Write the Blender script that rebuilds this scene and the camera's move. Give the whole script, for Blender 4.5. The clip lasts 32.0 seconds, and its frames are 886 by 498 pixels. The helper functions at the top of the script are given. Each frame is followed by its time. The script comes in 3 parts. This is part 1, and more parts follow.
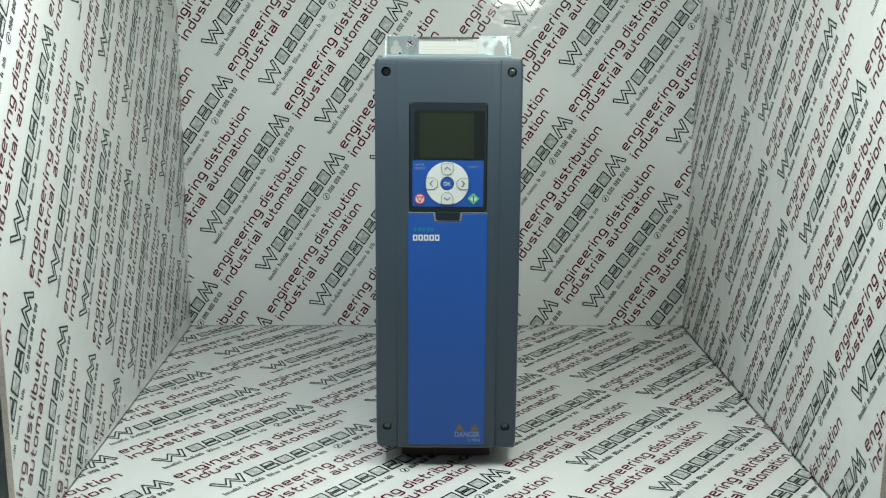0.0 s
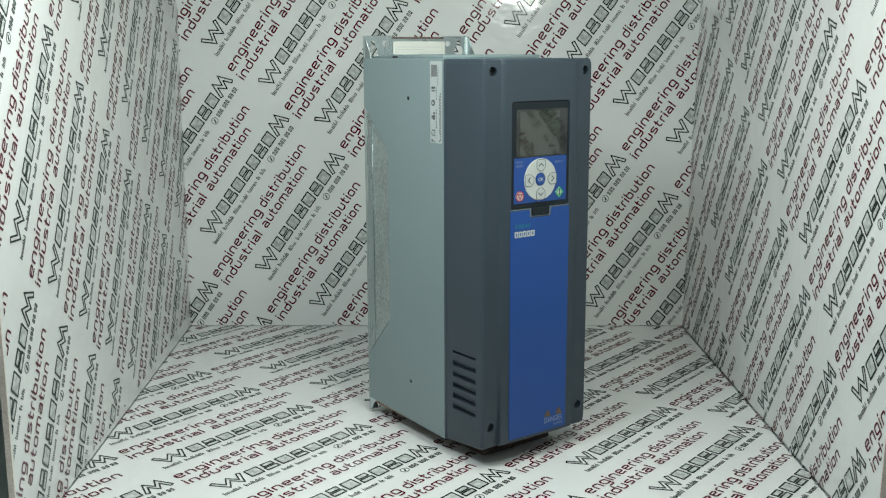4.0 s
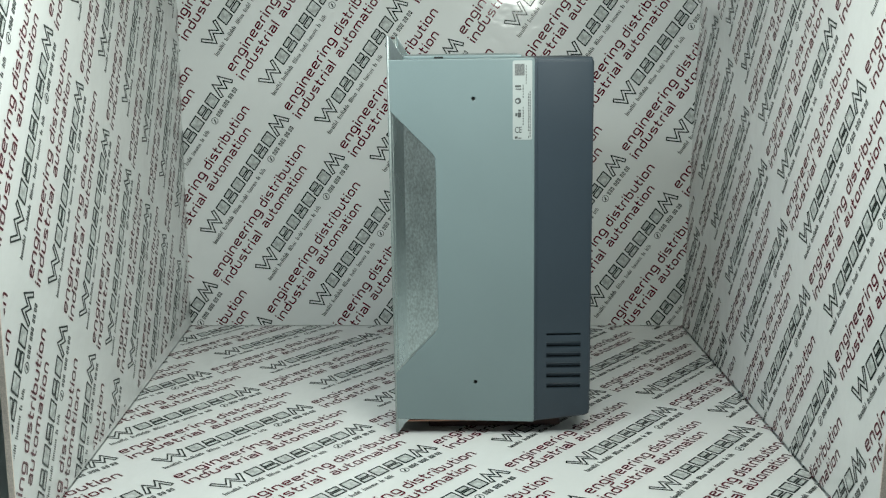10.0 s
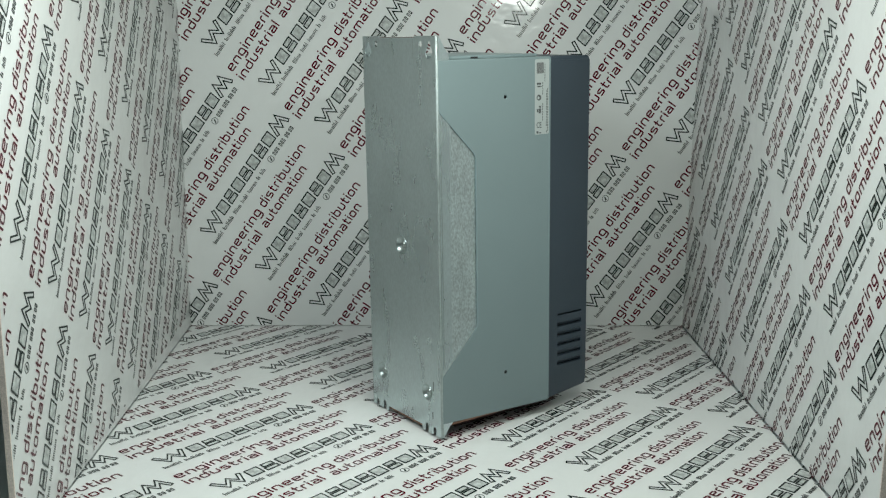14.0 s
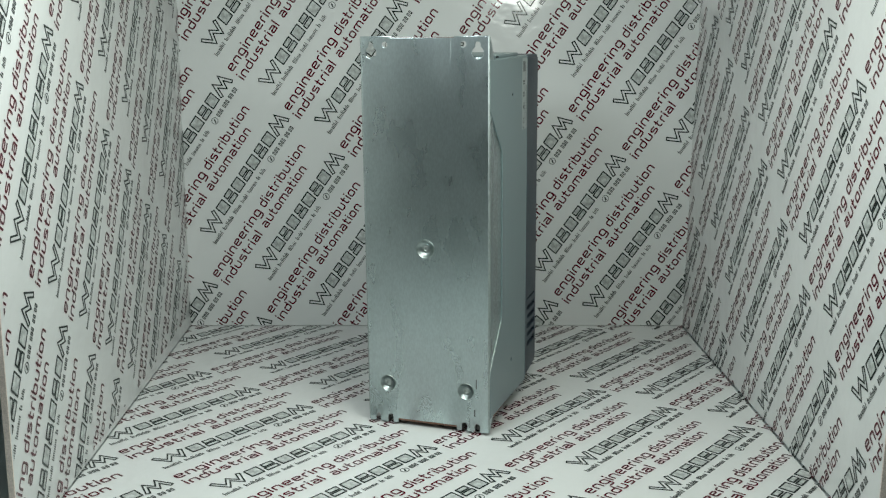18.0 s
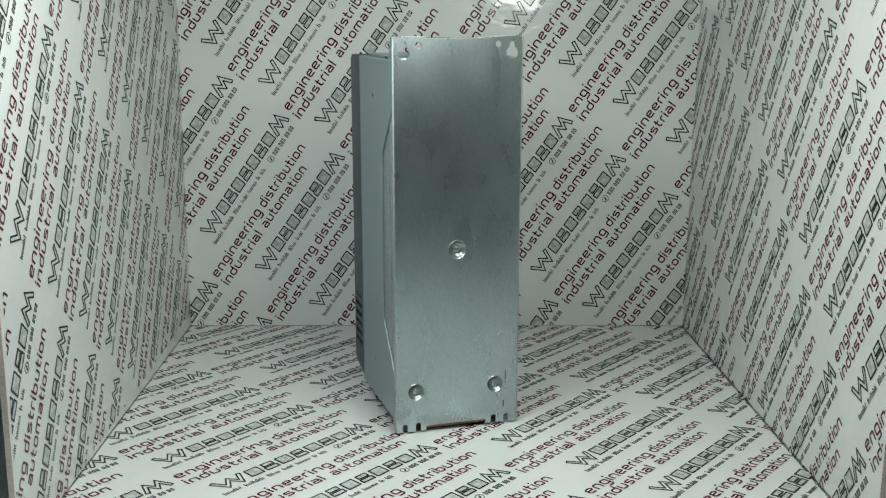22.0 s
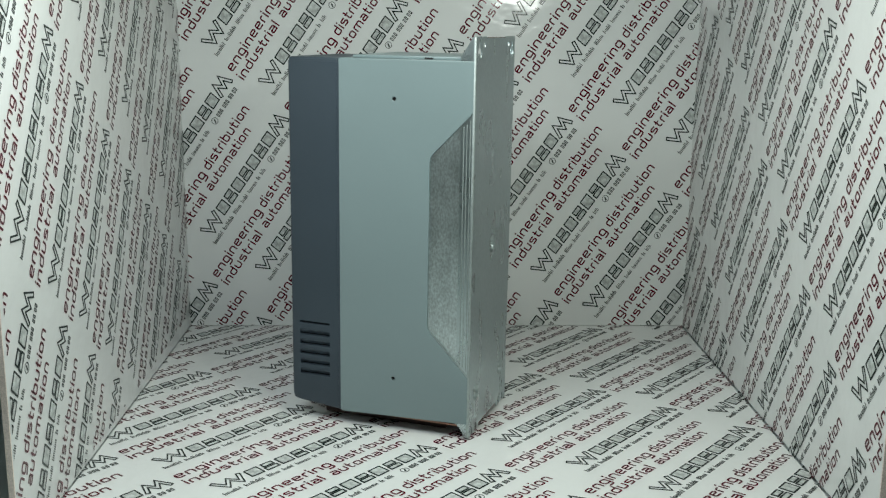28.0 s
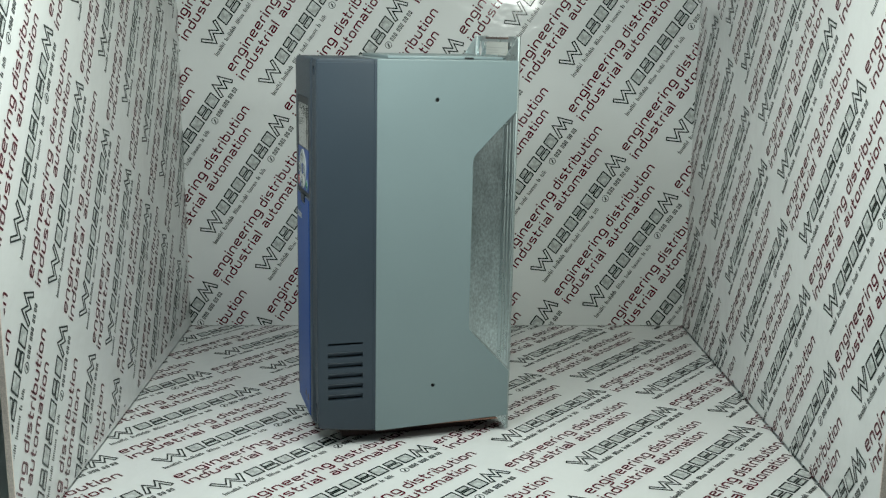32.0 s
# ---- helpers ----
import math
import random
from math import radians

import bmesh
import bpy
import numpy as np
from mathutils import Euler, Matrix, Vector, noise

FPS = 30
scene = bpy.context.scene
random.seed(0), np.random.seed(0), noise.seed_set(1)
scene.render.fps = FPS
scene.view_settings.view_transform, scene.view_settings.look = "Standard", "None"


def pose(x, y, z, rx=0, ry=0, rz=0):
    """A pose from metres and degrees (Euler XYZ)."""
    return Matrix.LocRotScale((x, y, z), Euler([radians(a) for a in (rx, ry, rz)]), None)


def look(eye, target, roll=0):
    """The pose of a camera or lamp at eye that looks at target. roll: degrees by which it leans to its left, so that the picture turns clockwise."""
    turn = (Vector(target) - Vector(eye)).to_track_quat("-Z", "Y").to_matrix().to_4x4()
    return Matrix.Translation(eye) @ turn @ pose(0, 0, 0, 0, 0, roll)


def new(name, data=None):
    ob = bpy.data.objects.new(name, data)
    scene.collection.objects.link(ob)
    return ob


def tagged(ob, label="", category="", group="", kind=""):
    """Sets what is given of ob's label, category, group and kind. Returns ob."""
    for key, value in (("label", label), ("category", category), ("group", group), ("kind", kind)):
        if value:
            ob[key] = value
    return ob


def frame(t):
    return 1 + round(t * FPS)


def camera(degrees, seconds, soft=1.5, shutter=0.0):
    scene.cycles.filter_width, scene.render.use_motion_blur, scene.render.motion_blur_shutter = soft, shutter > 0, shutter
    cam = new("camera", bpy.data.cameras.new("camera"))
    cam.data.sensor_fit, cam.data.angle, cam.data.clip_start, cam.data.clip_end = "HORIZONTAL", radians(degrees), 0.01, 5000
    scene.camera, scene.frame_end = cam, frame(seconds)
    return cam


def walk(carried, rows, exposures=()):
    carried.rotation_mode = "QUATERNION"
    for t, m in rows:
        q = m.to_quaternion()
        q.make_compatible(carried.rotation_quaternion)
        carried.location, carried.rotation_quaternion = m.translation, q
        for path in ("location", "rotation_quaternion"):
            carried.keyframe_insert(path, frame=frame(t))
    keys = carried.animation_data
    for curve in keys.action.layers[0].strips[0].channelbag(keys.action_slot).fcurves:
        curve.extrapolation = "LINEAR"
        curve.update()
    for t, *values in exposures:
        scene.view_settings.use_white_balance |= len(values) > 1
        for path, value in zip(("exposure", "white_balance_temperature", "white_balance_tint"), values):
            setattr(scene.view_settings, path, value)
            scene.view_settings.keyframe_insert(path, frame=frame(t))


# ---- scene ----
cam = camera(47.056, 32.0, soft=1.25)
EYE = Vector((0.0001, -1.12705, 0.43011))
TILT, YAW, ROLL = 11.8877, 0.1005, 0.0876
AHEAD = Vector((-math.sin(radians(YAW)) * math.cos(radians(TILT)), math.cos(radians(YAW)) * math.cos(radians(TILT)), -math.sin(radians(TILT))))
STAND = look(EYE, EYE + AHEAD, ROLL)
walk(cam, [(0.0, STAND), (32.0, STAND)], exposures=[(0.0, 0.0), (6.0, -0.06), (13.0, -0.14), (19.0, -0.26), (22.0, -0.25), (25.0, -0.24), (32.0, -0.17)])

# ---- world and lamps ----
world = bpy.data.worlds.new("room_air")
scene.world = world
world.use_nodes = True
world.node_tree.nodes["Background"].inputs["Color"].default_value = (0.80, 0.95, 0.90, 1)
world.node_tree.nodes["Background"].inputs["Strength"].default_value = 0.05


def lamp(name, eye, target, wide, deep, watts, colour=(0.935, 1.0, 0.935)):
    data = bpy.data.lights.new(name, "AREA")
    data.shape, data.size, data.size_y, data.energy, data.color = "RECTANGLE", wide, deep, watts, colour
    ob = new(name, data)
    ob.matrix_world = look(eye, target)
    return tagged(ob, "unseen white lamp over the printed box", "lamp")


lamp("unseen_lamp", (-0.23, -0.45, 0.62), (0.06, -0.16, 0.06), 0.20, 0.14, 2.02, (0.88, 0.98, 0.985))
# the next two are added fill for the right wall and left wall
lamp("unseen_lamp", (-0.20, -0.24, 0.76), (0.36, -0.36, 0.16), 0.30, 0.24, 0.52, (0.97, 1.0, 0.89))
lamp("unseen_lamp", (0.10, -0.36, 0.76), (-0.36, -0.36, 0.10), 0.36, 0.30, 2.60, (0.94, 1.0, 0.90))
lamp("unseen_lamp", (0.30, -0.47, 0.60), (-0.12, -0.16, 0.16), 0.18, 0.14, 0.48, (0.90, 1.0, 0.92))
# narrow tube that glints at the top of the back wall
lamp("unseen_lamp", (0.156, -0.45, 0.512), (0.10, 0.34, 0.492), 0.10, 0.02, 0.55)

# ---- materials ----


def material(name, colour, rough=0.5, metal=0.0, grain=0.05, grain_size=900.0, stain=0.06, stain_size=9.0, bump=0.0, bump_size=300.0, spec=0.5, coat=0.0, stretch=(1, 1, 1), swell=0.0, swell_size=9.0, coat_rough=0.12):
    m = bpy.data.materials.new(name)
    m.use_nodes = True
    nodes, links = m.node_tree.nodes, m.node_tree.links
    b = nodes["Principled BSDF"]
    b.inputs["Roughness"].default_value, b.inputs["Metallic"].default_value = rough, metal
    b.inputs["Specular IOR Level"].default_value = spec
    b.inputs["Coat Weight"].default_value = coat
    b.inputs["Coat Roughness"].default_value = coat_rough
    place = nodes.new("ShaderNodeTexCoord")
    mapping = nodes.new("ShaderNodeMapping")
    mapping.inputs["Scale"].default_value = stretch
    links.new(place.outputs["Object"], mapping.inputs["Vector"])

    def cloud(size, detail):
        n = nodes.new("ShaderNodeTexNoise")
        n.inputs["Scale"].default_value, n.inputs["Detail"].default_value = size, detail
        links.new(mapping.outputs["Vector"], n.inputs["Vector"])
        return n.outputs["Fac"]

    def blend(base, fac, amount):
        ramp = nodes.new("ShaderNodeMapRange")
        ramp.inputs["From Min"].default_value, ramp.inputs["From Max"].default_value = 0.3, 0.7
        ramp.inputs["To Min"].default_value, ramp.inputs["To Max"].default_value = 1 - amount, 1 + amount
        links.new(fac, ramp.inputs["Value"])
        mul = nodes.new("ShaderNodeVectorMath")
        mul.operation = "SCALE"
        links.new(ramp.outputs["Result"], mul.inputs["Scale"])
        if isinstance(base, tuple):
            mul.inputs[0].default_value = base
        else:
            links.new(base, mul.inputs[0])
        return mul.outputs["Vector"]

    fine, broad = cloud(grain_size, 3), cloud(stain_size, 5)
    out = blend(blend(tuple(colour), fine, grain), broad, stain)
    links.new(out, b.inputs["Base Color"])
    gloss = nodes.new("ShaderNodeMapRange")
    gloss.inputs["To Min"].default_value, gloss.inputs["To Max"].default_value = max(0.02, rough * 0.82), min(1.0, rough * 1.2)
    links.new(broad, gloss.inputs["Value"])
    links.new(gloss.outputs["Result"], b.inputs["Roughness"])
    last = None
    for strength, size, depth in ((bump, bump_size, 0.0004), (swell, swell_size, 0.01)):
        if strength:
            node = nodes.new("ShaderNodeBump")
            node.inputs["Strength"].default_value, node.inputs["Distance"].default_value = strength, depth
            links.new(cloud(size, 2 if size > 100 else 4), node.inputs["Height"])
            if last:
                links.new(last, node.inputs["Normal"])
            last = node.outputs["Normal"]
    if last:
        links.new(last, b.inputs["Normal"])
    return m


PAPER = material("laminated_paper", (0.78, 0.80, 0.79), 0.13, grain=0.012, stain=0.02, bump=0.05, swell=0.26, swell_size=11.0)
INK_RED = material("ink_dark_red", (0.105, 0.002, 0.013), 0.15, spec=0.35, grain=0.1, stain=0.15, stain_size=40)
INK_GREY = material("ink_green_black", (0.010, 0.020, 0.017), 0.15, spec=0.35, grain=0.1, stain=0.2, stain_size=40)
INK_FINE = material("ink_fine_print", (0.030, 0.038, 0.036), 0.15, grain=0.3, grain_size=600, stain=0.2, stain_size=60)
INK_SOFT = material("ink_grey", (0.52, 0.55, 0.535), 0.15, grain=0.1, stain=0.35, stain_size=160)
BOARD = material("board_edge", (0.74, 0.64, 0.58), 0.8, grain=0.2, stain=0.2)
TABLE = material("grey_table", (0.66, 0.72, 0.71), 0.6, grain=0.1, stain=0.1)
ROOM = material("room_paint", (0.66, 0.71, 0.71), 0.9, stain_size=2)
SKIN = material("light_grey_paint", (0.200, 0.262, 0.272), 0.33, grain=0.04, grain_size=1500, stain=0.03, bump=0.10, bump_size=1400)
DARK = material("dark_grey_plastic", (0.033, 0.049, 0.066), 0.42, grain=0.06, grain_size=2000, stain=0.05, bump=0.25, bump_size=1800)
ZINC = material("galvanised_steel", (0.525, 0.60, 0.61), 0.28, metal=1.0, grain=0.07, grain_size=640, stain=0.03, stain_size=40, bump=0.16, bump_size=1100, stretch=(1, 1, 0.42))
SPANGLE = material("spangled_zinc", (0.56, 0.63, 0.635), 0.33, metal=1.0, grain=0.24, grain_size=520, stain=0.10, stain_size=70, bump=0.12, bump_size=700, stretch=(1, 1, 0.6))
BRIGHT = material("bright_zinc", (0.43, 0.485, 0.48), 0.55, metal=1.0, grain=0.12, grain_size=260, bump=0.08)
# zinc for the pressed dishes, a little darker than the plate
DISH_ZINC = material("dish_zinc", (0.42, 0.48, 0.475), 0.33, metal=1.0, grain=0.1)
STEEL = material("bright_steel", (0.50, 0.54, 0.53), 0.38, metal=1.0, grain=0.05)
# lighter grey that stands in for light on the cover's edge
LIT_EDGE = material("lit_edge_grey", (0.17, 0.20, 0.22), 0.45)
BLACK = material("black_plastic", (0.011, 0.016, 0.021), 0.40, grain=0.08, spec=0.3)
SCREW = material("blackened_steel", (0.13, 0.145, 0.145), 0.30, metal=1.0)
# near-black that stands for the shade inside slots and holes
HOLE_SHADE = material("cavity_shade", (0.006, 0.007, 0.007), 0.8)
BLUE = material("blue_plastic", (0.009, 0.065, 0.285), 0.42, grain=0.03, grain_size=1600, stain=0.04, bump=0.10, bump_size=1500)
MEMBRANE = material("blue_membrane", (0.013, 0.066, 0.285), 0.35, grain=0.02)
WHITE = material("white_button", (0.53, 0.56, 0.54), 0.4, grain=0.02)
BUTTON = material("grey_button", (0.50, 0.535, 0.525), 0.4, grain=0.02)
PATCH = material("code_grey", (0.16, 0.17, 0.17), 0.5, grain=0.7, grain_size=900)
CREAM = material("cream_label", (0.58, 0.59, 0.55), 0.5, grain=0.02)
BRICK = material("orange_brown_edge", (0.26, 0.13, 0.085), 0.6, grain=0.2)
FAINT = material("faint_ink", (0.48, 0.49, 0.46), 0.5)
LABEL = material("label_paper", (0.42, 0.46, 0.455), 0.45, grain=0.02)
PRINT = material("label_ink", (0.075, 0.085, 0.085), 0.5)
PALE = material("pale_ink", (0.20, 0.26, 0.38), 0.5)
RED = material("red_ink", (0.45, 0.04, 0.05), 0.45)
GREEN = material("green_ink", (0.05, 0.42, 0.16), 0.45)
TEAL = material("teal_ink", (0.010, 0.13, 0.25), 0.45)
ORANGE = material("orange_ink", (0.22, 0.095, 0.05), 0.5)
# dark brown that stands in for the warm shade under the case
SHADE_BROWN = material("shade_brown", (0.055, 0.030, 0.025), 0.7, grain=0.2, stain=0.2, stain_size=60)
RUST = material("brown_edge", (0.12, 0.085, 0.075), 0.7)
LCD = material("olive_display", (0.015, 0.021, 0.012), 0.07, grain=0.03, spec=1.0, coat=1.0, coat_rough=0.05)
GLASS = material("display_window", (0.009, 0.011, 0.012), 0.09, grain=0.03, spec=0.8, coat=0.5, coat_rough=0.06)

# ---- mesh helpers ----


def baked(curve):
    """The mesh of a curve or text."""
    ob = bpy.data.objects.new("tmp", curve)
    scene.collection.objects.link(ob)
    mesh = bpy.data.meshes.new_from_object(ob.evaluated_get(bpy.context.evaluated_depsgraph_get()))
    bpy.data.objects.remove(ob)
    bpy.data.curves.remove(curve)
    return mesh


def circle(cx, cy, r, n=24):
    return [(cx + r * math.cos(2 * math.pi * i / n), cy + r * math.sin(2 * math.pi * i / n)) for i in range(n)]


def rounded(pts, r, n=4):
    """A polygon with its corners rounded; r is one radius or one for each corner."""
    out = []
    rs = r if isinstance(r, (list, tuple)) else [r] * len(pts)
    for i, p in enumerate(pts):
        p, a, b = Vector(p), Vector(pts[i - 1]), Vector(pts[(i + 1) % len(pts)])
        if rs[i] <= 0:
            out.append(tuple(p))
            continue
        da, db = (a - p).normalized(), (b - p).normalized()
        half = math.acos(max(-1, min(1, da.dot(db)))) / 2
        cut = min(rs[i] / math.tan(half), (a - p).length * 0.49, (b - p).length * 0.49)
        p0, p1 = p + da * cut, p + db * cut
        for k in range(n + 1):
            t = k / n
            out.append(tuple(p0 * (1 - t) ** 2 + p * 2 * t * (1 - t) + p1 * t * t))
    return out


def box_loop(x0, y0, x1, y1, r=0.0):
    return rounded([(x0, y0), (x1, y0), (x1, y1), (x0, y1)], r)


def plate(loops, thick, bevel=0.0):
    """A flat piece in the xy plane, from z = 0 up to thick; inner loops are holes."""
    cu = bpy.data.curves.new("tmp", "CURVE")
    cu.dimensions, cu.fill_mode, cu.extrude = "2D", "BOTH", thick / 2 - bevel
    cu.bevel_depth, cu.bevel_resolution, cu.offset = bevel, 1, -bevel
    for pts in loops:
        s = cu.splines.new("POLY")
        s.points.add(len(pts) - 1)
        for p, q in zip(s.points, pts):
            p.co = (q[0], q[1], 0, 1)
        s.use_cyclic_u = True
    mesh = baked(cu)
    mesh.transform(Matrix.Translation((0, 0, thick / 2)))
    return mesh


def words(body, x0, x1, base, xheight, bold=0.0, lower=True):
    """Flat writing from x0 to x1 on the line y = base."""
    cu = bpy.data.curves.new("tmp", "FONT")
    cu.body, cu.size, cu.resolution_u, cu.offset = body, 1.0, 3, bold
    mesh = baked(cu)
    xs = [v.co.x for v in mesh.vertices]
    sx, sy = (x1 - x0) / (max(xs) - min(xs)), xheight / (0.5 if lower else 0.69)
    left = min(xs)
    for v in mesh.vertices:
        v.co = ((v.co.x - left) * sx + x0, v.co.y * sy + base, 0)
    return mesh


def joined(meshes):
    bm = bmesh.new()
    for m in meshes:
        bm.from_mesh(m)
        bpy.data.meshes.remove(m)
    out = bpy.data.meshes.new("mesh")
    bm.to_mesh(out)
    bm.free()
    return out


def cube(x0, y0, z0, x1, y1, z1, bevel=0.0, segments=2):
    bm = bmesh.new()
    bmesh.ops.create_cube(bm, size=1, matrix=Matrix.LocRotScale(((x0 + x1) / 2, (y0 + y1) / 2, (z0 + z1) / 2), None, (x1 - x0, y1 - y0, z1 - z0)))
    if bevel:
        bmesh.ops.bevel(bm, geom=bm.edges[:], offset=bevel, segments=segments, affect="EDGES", profile=0.6)
    out = bpy.data.meshes.new("mesh")
    bm.to_mesh(out)
    bm.free()
    return out


def turned(profile, n=28):
    """A turned piece about z from (radius, height) pairs."""
    bm = bmesh.new()
    rings = []
    for r, z in profile:
        rings.append([bm.verts.new((r * math.cos(2 * math.pi * i / n), r * math.sin(2 * math.pi * i / n), z)) for i in range(n)])
    for a, b in zip(rings, rings[1:]):
        for i in range(n):
            bm.faces.new((a[i], a[(i + 1) % n], b[(i + 1) % n], b[i]))
    bm.faces.new(rings[-1])
    bmesh.ops.recalc_face_normals(bm, faces=bm.faces[:])
    out = bpy.data.meshes.new("mesh")
    bm.to_mesh(out)
    bm.free()
    return out


def cut_away(mesh, cutters):
    """The mesh less the cutters."""
    a, b = bpy.data.objects.new("tmp", mesh), bpy.data.objects.new("tmp", joined(cutters))
    scene.collection.objects.link(a), scene.collection.objects.link(b)
    mod = a.modifiers.new("cut", "BOOLEAN")
    mod.operation, mod.object, mod.solver = "DIFFERENCE", b, "EXACT"
    out = bpy.data.meshes.new_from_object(a.evaluated_get(bpy.context.evaluated_depsgraph_get()))
    for ob in (a, b):
        data = ob.data
        bpy.data.objects.remove(ob)
        bpy.data.meshes.remove(data)
    return out


def moved(mesh, m):
    mesh.transform(m)
    if m.determinant() < 0:
        mesh.flip_normals()
    return mesh


def part(name, mesh, mat, parent, label="", smooth=32):
    mesh.materials.clear()
    mesh.materials.append(mat)
    if smooth:
        mesh.shade_smooth()
        mesh.set_sharp_from_angle(angle=radians(smooth))
    ob = new(name, mesh)
    ob.parent = parent
    if label:
        ob["label"] = label
    return ob


# ---- the printed box ----
# corners of the box on the floor and at the upper back
BL, BR = Vector((-0.3824, 0.3500, 0)), Vector((0.3591, 0.3553, 0))
FL, FR = Vector((-0.3619, -0.2332, 0)), Vector((0.3670, -0.2294, 0))
TL, TR = Vector((-0.3787, 0.3500, 0.4779)), Vector((0.3616, 0.3554, 0.4791))


def panel_pose(origin, along, normal):
    n = normal.normalized()
    u = (along - along.dot(n) * n).normalized()
    v = n.cross(u)
    return Matrix.Translation(origin) @ Matrix((u, v, n)).transposed().to_4x4()


def normal_of(a, b, c, side):
    n = (b - a).cross(c - a)
    return n if n.dot(side) > 0 else -n


BACK_N = (BR - BL).cross(Vector((0, 0, 1)))
BACK_N = BACK_N if BACK_N.y < 0 else -BACK_N
PANELS = {
    "wall_back": (panel_pose(BL, BR - BL, BACK_N), (-0.012, 0.0007, 0.756, 0.53), (55.09, 0.02178, 0.14698, 1.0, 1.0), "back wall of glossy white paper printed with dark red and grey lines"),
    "wall_left": (panel_pose(FL, BL - FL, normal_of(BL, FL, TL, Vector((1, 0, 0)))), (-0.1075, 0.0013, 0.592, 0.53), (55.76, -0.16893, 0.04008, 1.0227, 0.9874), "side wall of glossy white paper printed with dark red and grey lines"),
    "wall_right": (panel_pose(BR, FR - BR, normal_of(BR, FR, TR, Vector((-1, 0, 0)))), (0.0, 0.0016, 0.683, 0.53), (55.13, 0.12529, 0.18221, 0.9622, 0.9992), "side wall of glossy white paper printed with dark red and grey lines"),
    "floor": (panel_pose(FL, FR - FL, Vector((0, 0, 1))), (-0.03, -0.125, 0.76, 0.61), (50.35, 0.41464, 0.14256, 0.9960, 0.9859), "floor of glossy white paper printed with dark red and grey lines"),
}
ROW, PITCH, SHIFT = 0.09660, 0.50093, 0.23255


# square-shouldered letters as pen strokes in units of the x-height: width, then strokes
PEN = 0.105          # half the stroke
LOW, TOP, MID = PEN, 1 - PEN, 0.52
LETTERS = {}
LETTERS["a"] = (1.0, [[(0.08, TOP), (0.9, TOP), (0.9, 0.0)], [(0.9, LOW), (0.1, LOW), (0.1, MID), (0.9, MID)]])
LETTERS["b"] = (1.0, [[(0.1, 1.42), (0.1, LOW), (0.9, LOW), (0.9, TOP), (0.1, TOP)]])
LETTERS["d"] = (1.0, [[(0.9, 1.42), (0.9, LOW), (0.1, LOW), (0.1, TOP), (0.9, TOP)]])
LETTERS["e"] = (1.0, [[(0.92, LOW), (0.1, LOW), (0.1, TOP), (0.9, TOP), (0.9, MID), (0.1, MID)]])
LETTERS["g"] = (1.0, [[(0.9, LOW), (0.1, LOW), (0.1, TOP), (0.9, TOP), (0.9, -0.34), (0.1, -0.34)]])
LETTERS["i"] = (0.2, [[(0.1, 0.0), (0.1, 1.0)], [(0.1, 1.18), (0.1, 1.42)]])
LETTERS["l"] = (0.2, [[(0.1, 0.0), (0.1, 1.42)]])
LETTERS["m"] = (1.56, [[(0.1, 0.0), (0.1, TOP), (1.46, TOP), (1.46, 0.0)], [(0.78, 0.0), (0.78, TOP)]])
LETTERS["n"] = (1.0, [[(0.1, 0.0), (0.1, TOP), (0.9, TOP), (0.9, 0.0)]])
LETTERS["o"] = (1.0, [[(0.5, LOW), (0.1, LOW), (0.1, TOP), (0.9, TOP), (0.9, LOW), (0.5, LOW)]])
LETTERS["r"] = (0.62, [[(0.1, 0.0), (0.1, TOP), (0.62, TOP)]])
LETTERS["s"] = (0.96, [[(0.88, TOP), (0.1, TOP), (0.1, MID), (0.86, MID), (0.86, LOW), (0.06, LOW)]])
LETTERS["t"] = (0.68, [[(0.22, 1.36), (0.22, LOW), (0.66, LOW)], [(0.0, TOP), (0.64, TOP)]])
LETTERS["u"] = (1.0, [[(0.1, 1.0), (0.1, LOW), (0.9, LOW), (0.9, 1.0)]])


def softened(pts, r, n=4):
    """An open line with its corners rounded."""
    out = [Vector(pts[0])]
    for a, b, c in zip(pts, pts[1:], pts[2:]):
        a, b, c = Vector(a), Vector(b), Vector(c)
        k = min(r, (a - b).length * 0.5, (c - b).length * 0.5)
        p, q = b + (a - b).normalized() * k, b + (c - b).normalized() * k
        for i in range(n + 1):
            f = i / n
            out.append(p * (1 - f) ** 2 + b * 2 * f * (1 - f) + q * f * f)
    return out + [Vector(pts[-1])]


def pen_words(text, x0, x1, base, xheight):
    """A printed word drawn with an even square pen."""
    gap = 0.24
    total = sum(LETTERS[c][0] for c in text) + gap * (len(text) - 1)
    sx = (x1 - x0) / total
    verts, faces, at = [], [], 0.0
    for c in text:
        width, strokes = LETTERS[c]
        for k, stroke in enumerate(strokes):
            line = softened(stroke, 0.26)
            first = len(verts)
            for i, p in enumerate(line):
                before = (p - line[i - 1]).normalized() if i else None
                after = (line[i + 1] - p).normalized() if i + 1 < len(line) else None
                d = ((before or after) + (after or before)).normalized()
                side = Vector((-d.y, d.x)) * PEN / max(0.6, d.dot(after or before))
                for q in (p + side, p - side):
                    verts.append((x0 + (at + q.x) * sx, base + q.y * xheight, 0.00005 * k))
            for i in range(len(line) - 1):
                a = first + 2 * i
                faces.append((a, a + 1, a + 3, a + 2))
        at += width + gap
    out = bpy.data.meshes.new("word")
    out.from_pydata(verts, [], faces)
    return out


